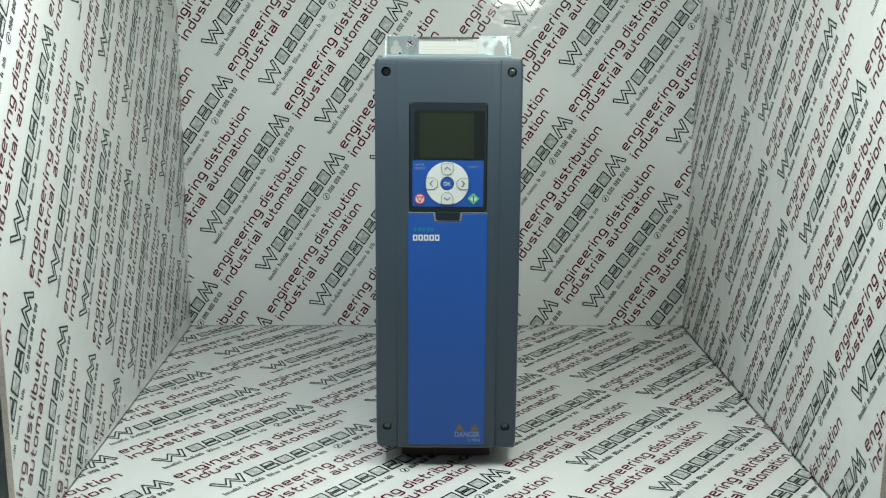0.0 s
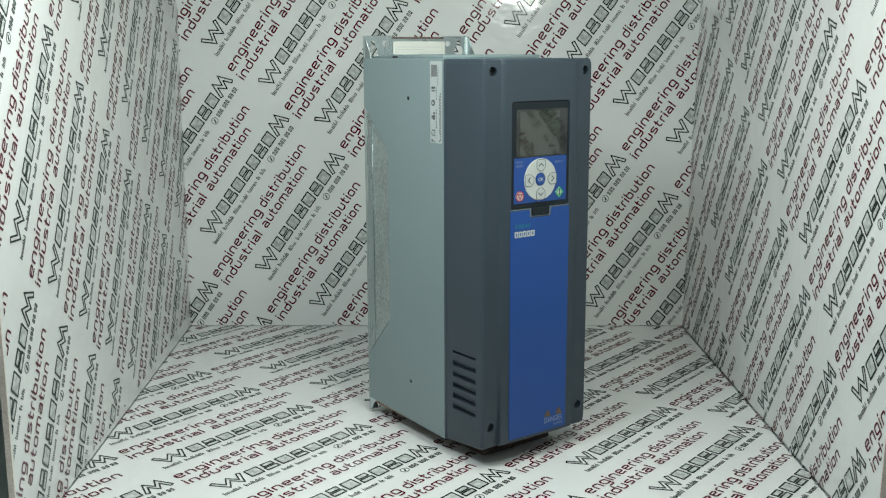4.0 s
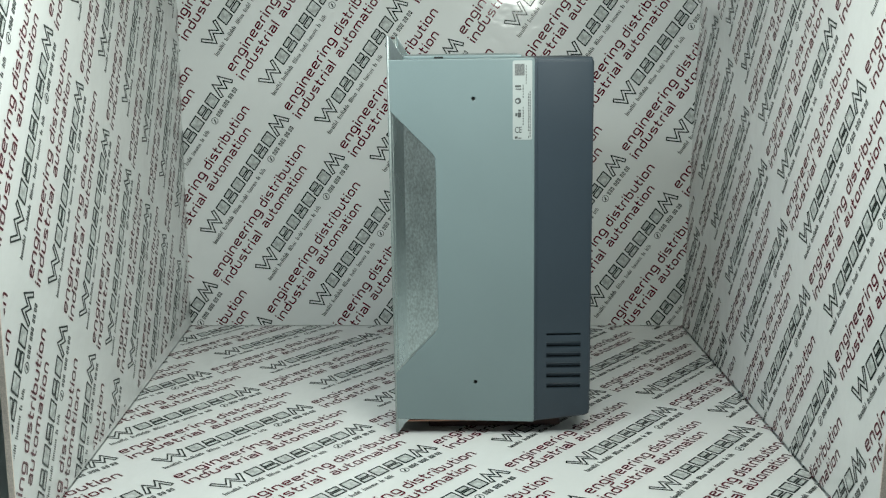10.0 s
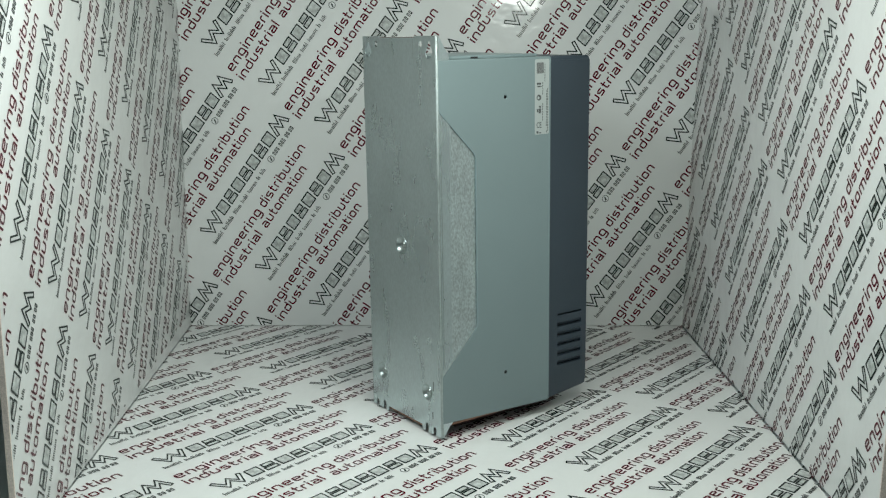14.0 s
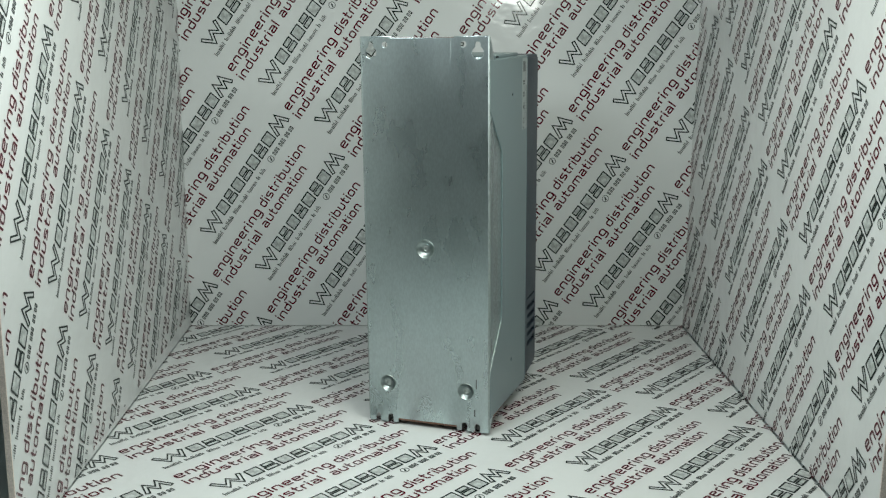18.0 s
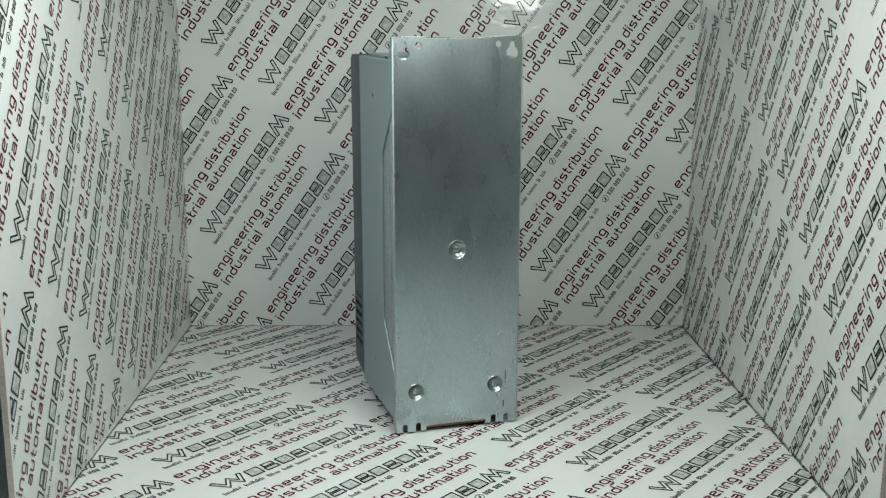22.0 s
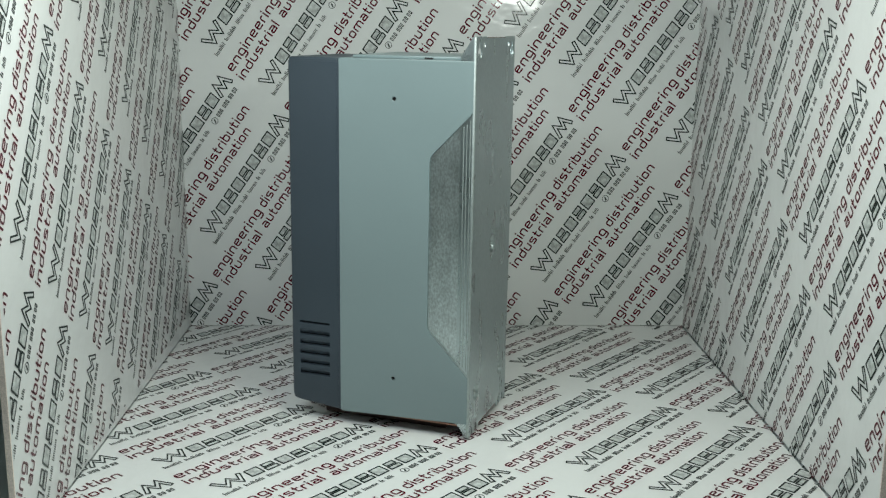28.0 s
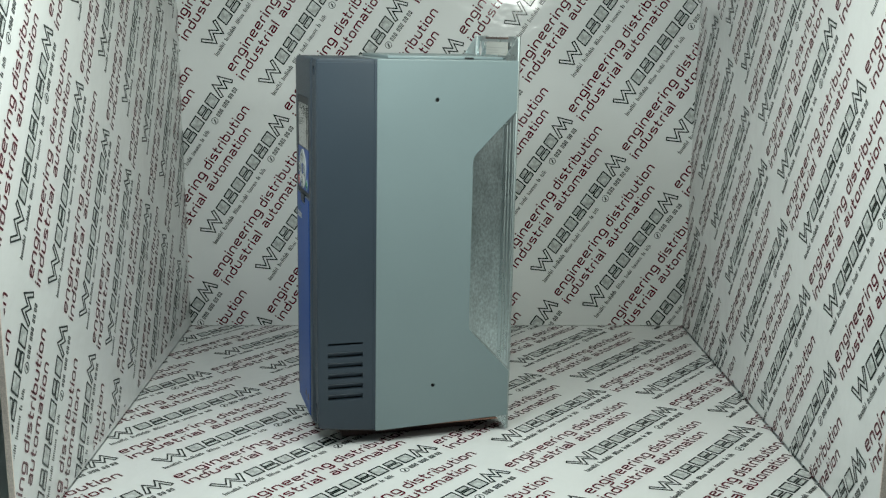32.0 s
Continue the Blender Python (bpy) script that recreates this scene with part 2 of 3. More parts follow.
def slogan_mesh():
    return joined([
        pen_words("engineering", 0.2215, 0.3430, -0.0115, 0.0102),
        pen_words("distribution", 0.3505, 0.4590, -0.0115, 0.0102),
        pen_words("industrial", 0.2205, 0.3150, -0.0305, 0.0098),
        pen_words("automation", 0.3265, 0.4340, -0.0305, 0.0098)])


def ribbon(line, half):
    """A closed outline round a zigzag line, with mitred corners."""
    pts = [Vector(p) for p in line]
    one, two = [], []
    for i, p in enumerate(pts):
        before = (p - pts[i - 1]).normalized() if i else None
        after = (pts[i + 1] - p).normalized() if i + 1 < len(pts) else None
        d = ((before or after) + (after or before)).normalized()
        side = Vector((-d.y, d.x)) * half / max(0.42, d.dot(after or before))
        end = d * half * (0 if (i and after) else (1 if i else -1))
        one.append(tuple(p + side + end)), two.append(tuple(p - side + end))
    return one + two[::-1]


def mark_meshes():
    """The trade mark as plain hollow bands and blocks: dark outlines and grey cores."""
    outline, core = [], []

    def frame_of(x0, y0, x1, y1, thick, r):
        """A hollow leaning block and its core."""
        slant = lambda px, py: (px + (py + 0.0175) * 0.09, py)
        ring = lambda d: [slant(x0 + d, y0 + d), slant(x1 - d, y0 + d), slant(x1 - d, y1 - d), slant(x0 + d, y1 - d)]
        outline.append(plate([rounded(ring(0), r, 3), rounded(ring(thick), r * 0.6, 3)], 0.0002))
        core.append(plate([rounded(ring(thick + 0.0004), r * 0.5, 3)], 0.0001))

    def block(x, w, kind):
        if kind:
            frame_of(x, -0.0175, x + w, -0.0094, 0.0018, 0.0010)
            frame_of(x + 0.0012, -0.0086, x + w - 0.0012, 0.0, 0.0018, 0.0010)
        else:
            frame_of(x, -0.0175, x + w, 0.0, 0.0018, 0.0012)

    def zigzag(x, w, lean):
        line = [(x + 0.002, -0.0012 - 0.0145 * lean), (x + w * 0.30, -0.0157 + 0.0145 * lean), (x + w * 0.56, -0.0035 - 0.0095 * lean), (x + w * 0.80, -0.0157 + 0.0145 * lean)]
        line = line + [(x + w, -0.0012 - 0.0145 * lean)]
        outline.append(plate([ribbon(line, 0.0029), ribbon(line, 0.00125)], 0.0002))

    zigzag(0.0, 0.0335, 0)
    zigzag(0.1815, 0.0275, 1)
    for i in range(7):
        block(0.0385 + i * 0.0203, 0.0176, i % 2)
    return joined(outline), joined(core)


def bars_mesh():
    """Address and telephone number as plain bars."""
    out = []
    rng = random.Random(5)

    def ticks(a, b, low, high, step, wide):
        n = max(1, round((b - a) / step))
        for k in range(n):
            x = a + (b - a) * k / n
            full = (b - a) / n * wide
            top = high if k == 0 or rng.random() < 0.3 else low + (high - low) * 0.68
            out.append(plate([box_loop(x, low, x + full * rng.uniform(0.75, 1.15), top, 0.0002)], 0.0001))

    for a, b in ((-0.005, 0.017), (0.021, 0.045), (0.050, 0.066), (0.070, 0.084), (0.088, 0.108), (0.112, 0.117), (0.121, 0.131)):
        ticks(a, b, -0.0302, -0.0240, 0.0021, 0.52)
    for a, b in ((0.156, 0.169), (0.172, 0.185), (0.1875, 0.195), (0.1975, 0.206)):
        for k in range(max(2, round((b - a) / 0.0042))):
            x = a + k * 0.0042
            out.append(plate([box_loop(x, -0.0303, x + 0.0030, -0.0240, 0.0006), box_loop(x + 0.0010, -0.0293, x + 0.0019, -0.0250, 0.0002)], 0.0001))
    out.append(plate([circle(0.148, -0.0275, 0.0050), circle(0.148, -0.0275, 0.0042)], 0.0001))
    out.append(plate([rounded([(0.1455, -0.0298), (0.1475, -0.0306), (0.1500, -0.0262), (0.1495, -0.0246), (0.1478, -0.0262)], 0.0006)], 0.0001))
    return joined(out)


SLOGAN = slogan_mesh()
MARK, CORE = mark_meshes()
BARS = bars_mesh()
for mesh, mat in ((SLOGAN, INK_RED), (MARK, INK_GREY), (CORE, INK_SOFT), (BARS, INK_FINE)):
    mesh.materials.clear()
    mesh.materials.append(mat)
PIECES = (("slogan", SLOGAN, 0.00035, "dark red words engineering distribution, industrial automation"), ("trade_mark", MARK, 0.00030, "hollow green-black blocks"),
          ("trade_mark_core", CORE, 0.00045, "pale grey cores of the blocks"), ("small_print", BARS, 0.00030, "thin dark bars and a ring"))


def clipped(mesh, m, bounds):
    """A copy of the mesh in its panel's plane, cut at the panel's edges; None if it lies outside."""
    x0, y0, x1, y1 = bounds
    pts = [m @ v.co for v in mesh.vertices]
    xs, ys = [p.x for p in pts], [p.y for p in pts]
    if max(xs) < x0 or min(xs) > x1 or max(ys) < y0 or min(ys) > y1:
        return None
    if min(xs) > x0 and max(xs) < x1 and min(ys) > y0 and max(ys) < y1:
        return mesh
    bm = bmesh.new()
    bm.from_mesh(mesh)
    inverse = m.inverted()
    turn = inverse.to_3x3()
    for co, no in (((x0, 0, 0), (-1, 0, 0)), ((x1, 0, 0), (1, 0, 0)), ((0, y0, 0), (0, -1, 0)), ((0, y1, 0), (0, 1, 0))):
        bmesh.ops.bisect_plane(bm, geom=bm.verts[:] + bm.edges[:] + bm.faces[:], plane_co=inverse @ Vector(co), plane_no=turn @ Vector(no), clear_outer=True)
    out = bpy.data.meshes.new("cut_print")
    if bm.faces:
        bm.to_mesh(out)
        out.materials.append(mesh.materials[0])
    bm.free()
    return out if out.polygons else None


def printed_panel(name, m, bounds, layout, label):
    u0, v0, u1, v1 = bounds
    loop = box_loop(u0, v0, u1, v1)
    if name == "floor":
        # the sheet stops just short of the side walls, so that a dark gap is left
        back = m.inverted()
        a, b, c, d = (back @ p for p in (FL, FR, BR, BL))
        side = lambda p, q, v, gap: (p.x + (q.x - p.x) * (v - p.y) / (q.y - p.y) + gap, v)
        loop = [side(a, d, v0, 0.0010), side(b, c, v0, -0.0020), side(b, c, v1, -0.0020), side(a, d, v1, 0.0010)]
    body = plate([loop], 0.004)
    body.transform(Matrix.Translation((0, 0, -0.004)))
    wall = part(name, body, PAPER, None, label, 0)
    wall.matrix_world = m
    tagged(wall, label, "wall" if name != "floor" else "floor", kind="structure")
    if name in ("wall_left", "wall_right"):
        edge = u0 if name == "wall_left" else u1
        part("board_edge", cube(edge - 0.0008, v0, -0.0046, edge + 0.0008, v1, 0.0004), BOARD, wall, "brown cut cardboard edge")
    angle, ou, ov, along, across = layout
    turn = Matrix.Translation((ou, ov, 0)) @ Matrix.Rotation(radians(angle), 4, "Z") @ Matrix.Diagonal((along, across, 1, 1))
    inner = (u0 + 0.001, v0 + 0.001, u1 - 0.001, v1 - 0.001)
    for i in range(-4, 5):
        for j in range(-14, 15):
            for kind in (0, 1):
                cell = turn @ Matrix.Translation((i * PITCH + kind * SHIFT, -(j + kind * 0.5) * ROW, 0))
                for piece, mesh, lift, tag in PIECES:
                    got = clipped(mesh, cell, inner)
                    if got:
                        ob = new(piece, got)
                        ob.parent = wall
                        ob.matrix_local = Matrix.Translation((0, 0, lift)) @ cell
                        ob["label"] = tag
    return wall


for panel, (m, bounds, layout, label) in PANELS.items():
    printed_panel(panel, m, bounds, layout, label)

# plain surroundings that close the place
table = part("table", cube(-1.3, -0.75, -0.034, 1.3, 0.9, -0.0042, 0.004), TABLE, None)
for x in (-1.22, 1.22):
    for y in (-0.67, 0.82):
        part("leg", cube(x - 0.03, y - 0.03, -0.75, x + 0.03, y + 0.03, -0.034, 0.003), TABLE, table)
tagged(table, "plain grey table under the printed box", "table", kind="structure")
# unseen room shell, kept near and pale to lift the steel's reflections
for name, a in (("ground", (-1.7, -1.55, -0.80, 1.7, 1.4, -0.75)), ("ceiling", (-1.7, -1.55, 1.45, 1.7, 1.4, 1.50)), ("wall_1", (-1.75, -1.55, -0.75, -1.7, 1.4, 1.45)),
                ("wall_2", (1.7, -1.55, -0.75, 1.75, 1.4, 1.45)), ("wall_3", (-1.7, -1.60, -0.75, 1.7, -1.55, 1.45)), ("wall_4", (-1.7, 1.4, -0.75, 1.7, 1.45, 1.45))):
    tagged(part(name, cube(*a), ROOM, None), "unseen pale grey room surface that bounces light", "room", kind="structure")

# ---- the frequency drive ----
X0 = 0.0010
SHIFT_X = Matrix.Translation((X0, 0, 0))
drive = tagged(new("frequency_drive"), "tall grey frequency drive with blue panel and keypad on printed floor", "drive")
FRONT = SHIFT_X @ Matrix(((1, 0, 0, 0), (0, 0, -1, 0), (0, 1, 0, 0), (0, 0, 0, 1)))      # (x, z, out of the front)
REAR = SHIFT_X @ Matrix(((1, 0, 0, 0), (0, 0, 1, 0), (0, 1, 0, 0), (0, 0, 0, 1)))        # (x, z, out of the back), mirrored


def side_pose(sign, x):
    """(y, z, out of the side)."""
    return SHIFT_X @ Matrix(((0, 0, sign, sign * x), (1, 0, 0, 0), (0, 1, 0, 0), (0, 0, 0, 1)))


def front_at(depth):
    return Matrix.Translation((0, depth, 0)) @ FRONT


HW = 0.0720          # half width
JOINT = -0.0918      # where the dark cover meets the case
NOSE = -0.1565       # the front of the cover


def add_back_plate():
    key = lambda cx: [(cx + 0.0064 * math.sin(a), 0.4122 - 0.0064 * math.cos(a)) for a in [radians(-152 + 16 * i) for i in range(20)]] + [(cx + 0.0028, 0.4215), (cx + 0.0018, 0.4232), (cx - 0.0018, 0.4232), (cx - 0.0028, 0.4215)]
    outline = [(-0.0700, 0.0)]
    for a, b, top in ((-0.0605, -0.0550, 0.0090), (-0.0455, -0.0398, 0.0095), (0.0420, 0.0478, 0.0095), (0.0573, 0.0628, 0.0090)):
        outline += [(a, 0.0), (a, top - 0.002), (a + 0.0012, top), (b - 0.0012, top), (b, top - 0.002), (b, 0.0)]
        if a == -0.0455:
            outline += [(-0.0335, 0.0), (-0.0335, 0.0052), (0.0358, 0.0052), (0.0358, 0.0)]
    outline += [(0.0700, 0.0), (0.0700, 0.4288), (0.0357, 0.4288), (0.0357, 0.4272), (-0.0330, 0.4272), (-0.0330, 0.4288), (-0.0700, 0.4288)]
    loops = [outline, key(-0.0588), key(0.0592), circle(-0.0434, 0.4206, 0.0032, 16), circle(0.0432, 0.4202, 0.0032, 16)]
    dimples = ((0.0008, 0.2037, 0.0098), (-0.0444, 0.0461, 0.0090), (0.0474, 0.0461, 0.0090))
    loops += [circle(x, z, r, 32) for x, z, r in dimples]
    back = part("back_plate", moved(plate(loops, 0.0014, 0.0003), Matrix.Translation((0, 0.0578, 0)) @ REAR), ZINC, drive, "bright galvanised steel back plate with keyholes")
    for x, z, r in dimples:
        dish = turned([(r + 0.0008, 0.0009), (r + 0.0003, 0.0015), (r - 0.0004, 0.0010), (r - 0.0012, -0.0004), (r - 0.0022, -0.0017), (0.0056, -0.0028), (0.0044, -0.0032)])
        part("dimple", moved(dish, Matrix.Translation((0, 0.0581, 0)) @ REAR @ Matrix.Translation((x, z, 0))), DISH_ZINC, back, "pressed round dimple")
        head = turned([(0.0040, -0.0040), (0.0040, -0.0016), (0.0032, -0.0004), (0.0020, 0.0000), (0.0017, -0.0016), (0.0004, -0.0016)], 20)
        part("rivet", moved(head, Matrix.Translation((0, 0.0581, 0)) @ REAR @ Matrix.Translation((x, z, 0))), STEEL, back, "bright steel rivet")
    # rolled lip between the keyholes
    part("top_lip", cube(X0 - 0.034, 0.0555, 0.4256, X0 + 0.036, 0.0590, 0.4278, 0.0006), RUST, back, "brown cut edge")
    # the brown here carries the warm reflections on the cut edge
    part("lower_lip", cube(X0 - 0.0335, 0.0540, 0.0026, X0 + 0.0358, 0.0580, 0.0054, 0.0004), BRICK, back, "brown cut edge")
    part("scratch", moved(plate([box_loop(-0.0013, 0.0, 0.0000, 0.008)], 0.0002), Matrix.Translation((0, 0.0592, 0)) @ REAR @ Matrix.Translation((-0.054, 0.018, 0))), PRINT, back, "short dark scratch")
    part("scratch", moved(plate([box_loop(-0.0011, 0.0, 0.0000, 0.011)], 0.0002), Matrix.Translation((0, 0.0592, 0)) @ REAR @ Matrix.Translation((-0.056, 0.050, 0))), PRINT, back, "short dark scratch")
    for x, z, wide, high, turn in ((-0.0300, 0.4050, 0.0005, 0.0210, 0),):
        line = moved(plate([box_loop(0, 0, wide, high)], 0.00005), Matrix.Translation((0, 0.0592, 0)) @ REAR @ Matrix.Translation((x, z, 0)) @ Matrix.Rotation(radians(turn), 4, "Z"))
        part("scratch", line, BRIGHT, back, "fine bright scratch")
    # side lips with triangular ends
    for sign in (-1, 1):
        lip = [(0.0580, 0.0), (0.0580, 0.4288), (0.0555, 0.4285), (0.0430, 0.4085), (0.0440, 0.0150), (0.0480, 0.0120), (0.0560, 0.0004)]
        part("side_lip", moved(plate([lip], 0.0011, 0.0002), side_pose(sign, 0.0700)), ZINC, back, "folded galvanised edge")
        bend = moved(plate([circle(sign * 0.0698, 0.0574, 0.0018, 20)], 0.4276, 0.0003), SHIFT_X @ Matrix.Translation((0, 0, 0.0006)))
        part("bend", bend, BRIGHT, back, "bright rounded bend")
        for y, low, high in ((0.0470, 0.0850, 0.3380), (0.0503, 0.0810, 0.3410), (0.0540, 0.0765, 0.3455))[0 if sign > 0 else 2:]:
            part("edge_roll", moved(plate([box_loop(y, low, y + 0.0011, high, 0.0005)], 0.0012, 0.0004), side_pose(sign, 0.0704)), BRIGHT, back, "bright rolled edge")
    # data label on the inner side of the flange
    tag = part("data_label", moved(plate([box_loop(-0.033, 0.4085, 0.038, 0.4228, 0.0008)], 0.0003), front_at(0.0569)), CREAM, back, "cream white data label")
    bars = []
    for row, (a, b) in enumerate(((-0.031, 0.034), (-0.031, 0.010), (-0.028, 0.030))):
        bars.append(plate([box_loop(a, 0.4105 + row * 0.0028, b, 0.4113 + row * 0.0028)], 0.0001))
    bars.append(plate([box_loop(0.0335, 0.4095, 0.0342, 0.4220)], 0.0001))
    part("print", moved(joined(bars), front_at(0.0565)), FAINT, tag, "faint grey bars")


def add_case():
    chassis = part("chassis", cube(X0 - 0.069, -0.088, 0.0165, X0 + 0.069, 0.0525, 0.4030), ZINC, drive, "galvanised steel inner chassis")
    for sign in (-1, 1):
        part("chassis_side", moved(plate([[(-0.02, 0.016), (0.0530, 0.016), (0.0530, 0.403), (-0.02, 0.403)]], 0.0010), side_pose(sign, 0.0692)), SPANGLE, chassis, "spangled galvanised steel side")
    shape = rounded([(JOINT, 0.0110), (JOINT, 0.4043), (0.0572, 0.4043), (0.0572, 0.3525), (0.0108, 0.3045), (0.0104, 0.1182), (0.0572, 0.0686), (0.0572, 0.0162)],
                    [0, 0.001, 0.001, 0.002, 0.014, 0.011, 0.002, 0.001], 6)
    for sign in (-1, 1):
        loops = [shape, circle(-0.0295, 0.3639, 0.0020, 16), circle(-0.0292, 0.0578, 0.0020, 16)]
        skin = part("side_panel", moved(plate(loops, 0.0019, 0.0008), side_pose(sign, HW - 0.0019)), SKIN, drive, "light grey painted steel side panel")
        # bright strip stands in for the highlight along the lower slanted edge
        foot, knee = Vector((0.0560, 0.0706)), Vector((0.0136, 0.1154))
        out = Vector((0.74, 0.67)) * 0.0013
        lit_fold = [tuple(foot), tuple(foot + out), tuple(knee + out), tuple(knee)]
        part("lit_fold", moved(plate([lit_fold], 0.0012, 0.0005), side_pose(sign, 0.0706)), BRIGHT, skin, "bright strip for the lit folded edge")
        part("bottom_lip", cube(X0 + sign * 0.0700 - 0.0010, -0.0480, 0.0128, X0 + sign * 0.0700 + 0.0010, 0.0480, 0.0145), BRICK, skin, "orange-brown cut edge")
        for z in (0.3639, 0.0578):
            part("screw_hole", moved(turned([(0.0019, 0.0), (0.0018, -0.0016), (0.0004, -0.0018)], 12), side_pose(sign, HW - 0.0007) @ Matrix.Translation((-0.0294, z, 0))), HOLE_SHADE, skin, "black cup for the shade in a small hole")
    top = part("top_panel", cube(X0 - HW + 0.0012, JOINT, 0.4035, X0 + HW - 0.0012, 0.0450, 0.4046, 0.0003), SKIN, drive, "light grey painted top")
    part("top_lid", cube(X0 - 0.064, -0.080, 0.4047, X0 + 0.064, 0.0430, 0.4080, 0.0010), SKIN, top, "slightly raised top lid")
    # flat black patches drawn as the shade of the lid's slots
    for sign in (-1, 1):
        part("lid_slot", moved(plate([box_loop(0.0010, 0.4050, 0.0105, 0.4068, 0.0006)], 0.0003), side_pose(sign, 0.0640)), HOLE_SHADE, top, "black patch for the shade in a small slot")
    part("rear_step", cube(X0 - 0.066, 0.0432, 0.4040, X0 + 0.066, 0.0570, 0.4072, 0.0006), ZINC, top, "galvanised step below the flange")
    part("bottom_plate", cube(X0 - 0.0675, -0.092, 0.0150, X0 + 0.0675, 0.0520, 0.0166), SHADE_BROWN, drive, "bottom plate coloured like the warm shade beneath it")
    # unseen block added to hold the case up and darken the gap below
    part("foot", cube(X0 - 0.046, -0.124, -0.0033, X0 + 0.046, 0.024, 0.0152, 0.002), SHADE_BROWN, drive, "added dark block that props the case and blocks light")


def add_side_label():
    m = side_pose(-1, HW + 0.0001)
    lab = part("side_label", moved(plate([box_loop(-0.0902, 0.3210, -0.0700, 0.4020, 0.0018)], 0.0002), m), LABEL, drive, "narrow white approval label")
    up = Matrix.Translation((-0.0003, 0, 0)) @ m
    dark = []
    rng = random.Random(3)
    # code square as a plain grey patch
    part("patch", moved(plate([box_loop(-0.0822, 0.3868, -0.0722, 0.3985)], 0.0001), up), PATCH, lab, "dark grey square patch")
    for a, b, c, d in ((-0.0790, 0.3722, -0.0730, 0.3736), (-0.0785, 0.3748, -0.0725, 0.3770), (-0.0786, 0.3440, -0.0752, 0.3492), (-0.0748, 0.3452, -0.0726, 0.3486),
                       (-0.0784, 0.3500, -0.0756, 0.3520), (-0.0750, 0.3222, -0.0722, 0.3246), (-0.0790, 0.3222, -0.0758, 0.3232)):
        dark.append(plate([box_loop(a, b, c, d, 0.0004)], 0.0001))
    for y, a, b in ((-0.0842, 0.378, 0.399), (-0.0812, 0.364, 0.380), (-0.0812, 0.336, 0.356), (-0.0868, 0.330, 0.370), (-0.0884, 0.324, 0.372), (-0.0868, 0.3225, 0.328)):
        for k in range(int((b - a) / 0.0028)):
            dark.append(plate([box_loop(y, a + k * 0.0028, y + rng.uniform(0.0006, 0.0010), a + k * 0.0028 + 0.0021)], 0.0001))
    dark.append(plate([circle(-0.0755, 0.3610, 0.0032, 20), circle(-0.0749, 0.3608, 0.0015, 14)], 0.0001))
    part("print", moved(joined(dark), up), PRINT, lab, "dark printed marks and bars")
    turn = up @ Matrix.Diagonal((-1, 1, 1, 1))
    part("lettering", moved(words("CE", 0.0722, 0.0792, 0.3282, 0.0062, 0.012, False), Matrix.Translation((-0.0001, 0, 0)) @ turn), PRINT, lab, "dark letters CE")


def cover_mesh():
    def ring(z, inset, low):
        step = 0.0008 + 0.0036 * max(0.0, min(1.0, (0.130 - z) / 0.115))
        w = HW - inset
        f = 0.0703 - inset
        half = [(w, JOINT), (w - 0.0001, JOINT - 0.0034), (w - 0.0007, JOINT - 0.0038), (w - 0.0006, JOINT - 0.0050), (f + 0.0002, NOSE + 0.0075 + inset * 0.4), (f - 0.0004, NOSE + 0.0045 + inset), (f - 0.0022, NOSE + 0.0026 + inset),
                (0.0500, NOSE + 0.0010 + step * 0.7 + inset), (0.0492, NOSE + step + inset), (0.0485, NOSE + 0.0004 + inset), (0.0420, NOSE + inset), (0.020, NOSE - 0.0003 + inset)]
        pts = half + [(-x, y) for x, y in reversed(half)]
        return [(x + X0, y, z + (0.10 * (JOINT - y) if low else 0.0)) for x, y in pts]
    levels = [ring(0.0110, 0.0030, True), ring(0.0130, 0.0008, True), ring(0.0260, 0.0, False)]
    levels += [ring(z, 0.0, False) for z in (0.05, 0.08, 0.105, 0.130, 0.20, 0.30, 0.3950)]
    levels += [ring(0.4002, 0.0001, False), ring(0.4004, 0.0006, False), ring(0.4028, 0.0008, False), ring(0.4042, 0.0020, False)]
    bm = bmesh.new()
    rows = [[bm.verts.new(p) for p in level] for level in levels]
    n = len(rows[0])
    for a, b in zip(rows, rows[1:]):
        for i in range(n):
            bm.faces.new((a[i], a[(i + 1) % n], b[(i + 1) % n], b[i]))
    bm.faces.new(rows[0]), bm.faces.new(rows[-1])
    bmesh.ops.recalc_face_normals(bm, faces=bm.faces[:])
    out = bpy.data.meshes.new("cover")
    bm.to_mesh(out)
    bm.free()
    return out


SCREWS = ((-0.0593, 0.3924), (0.0598, 0.3924), (-0.0595, 0.0395), (0.0594, 0.0395))
KX = 0.0010 - X0      # centre of the keypad
VENTS = [0.0524 + i * 0.0116 for i in range(6)]


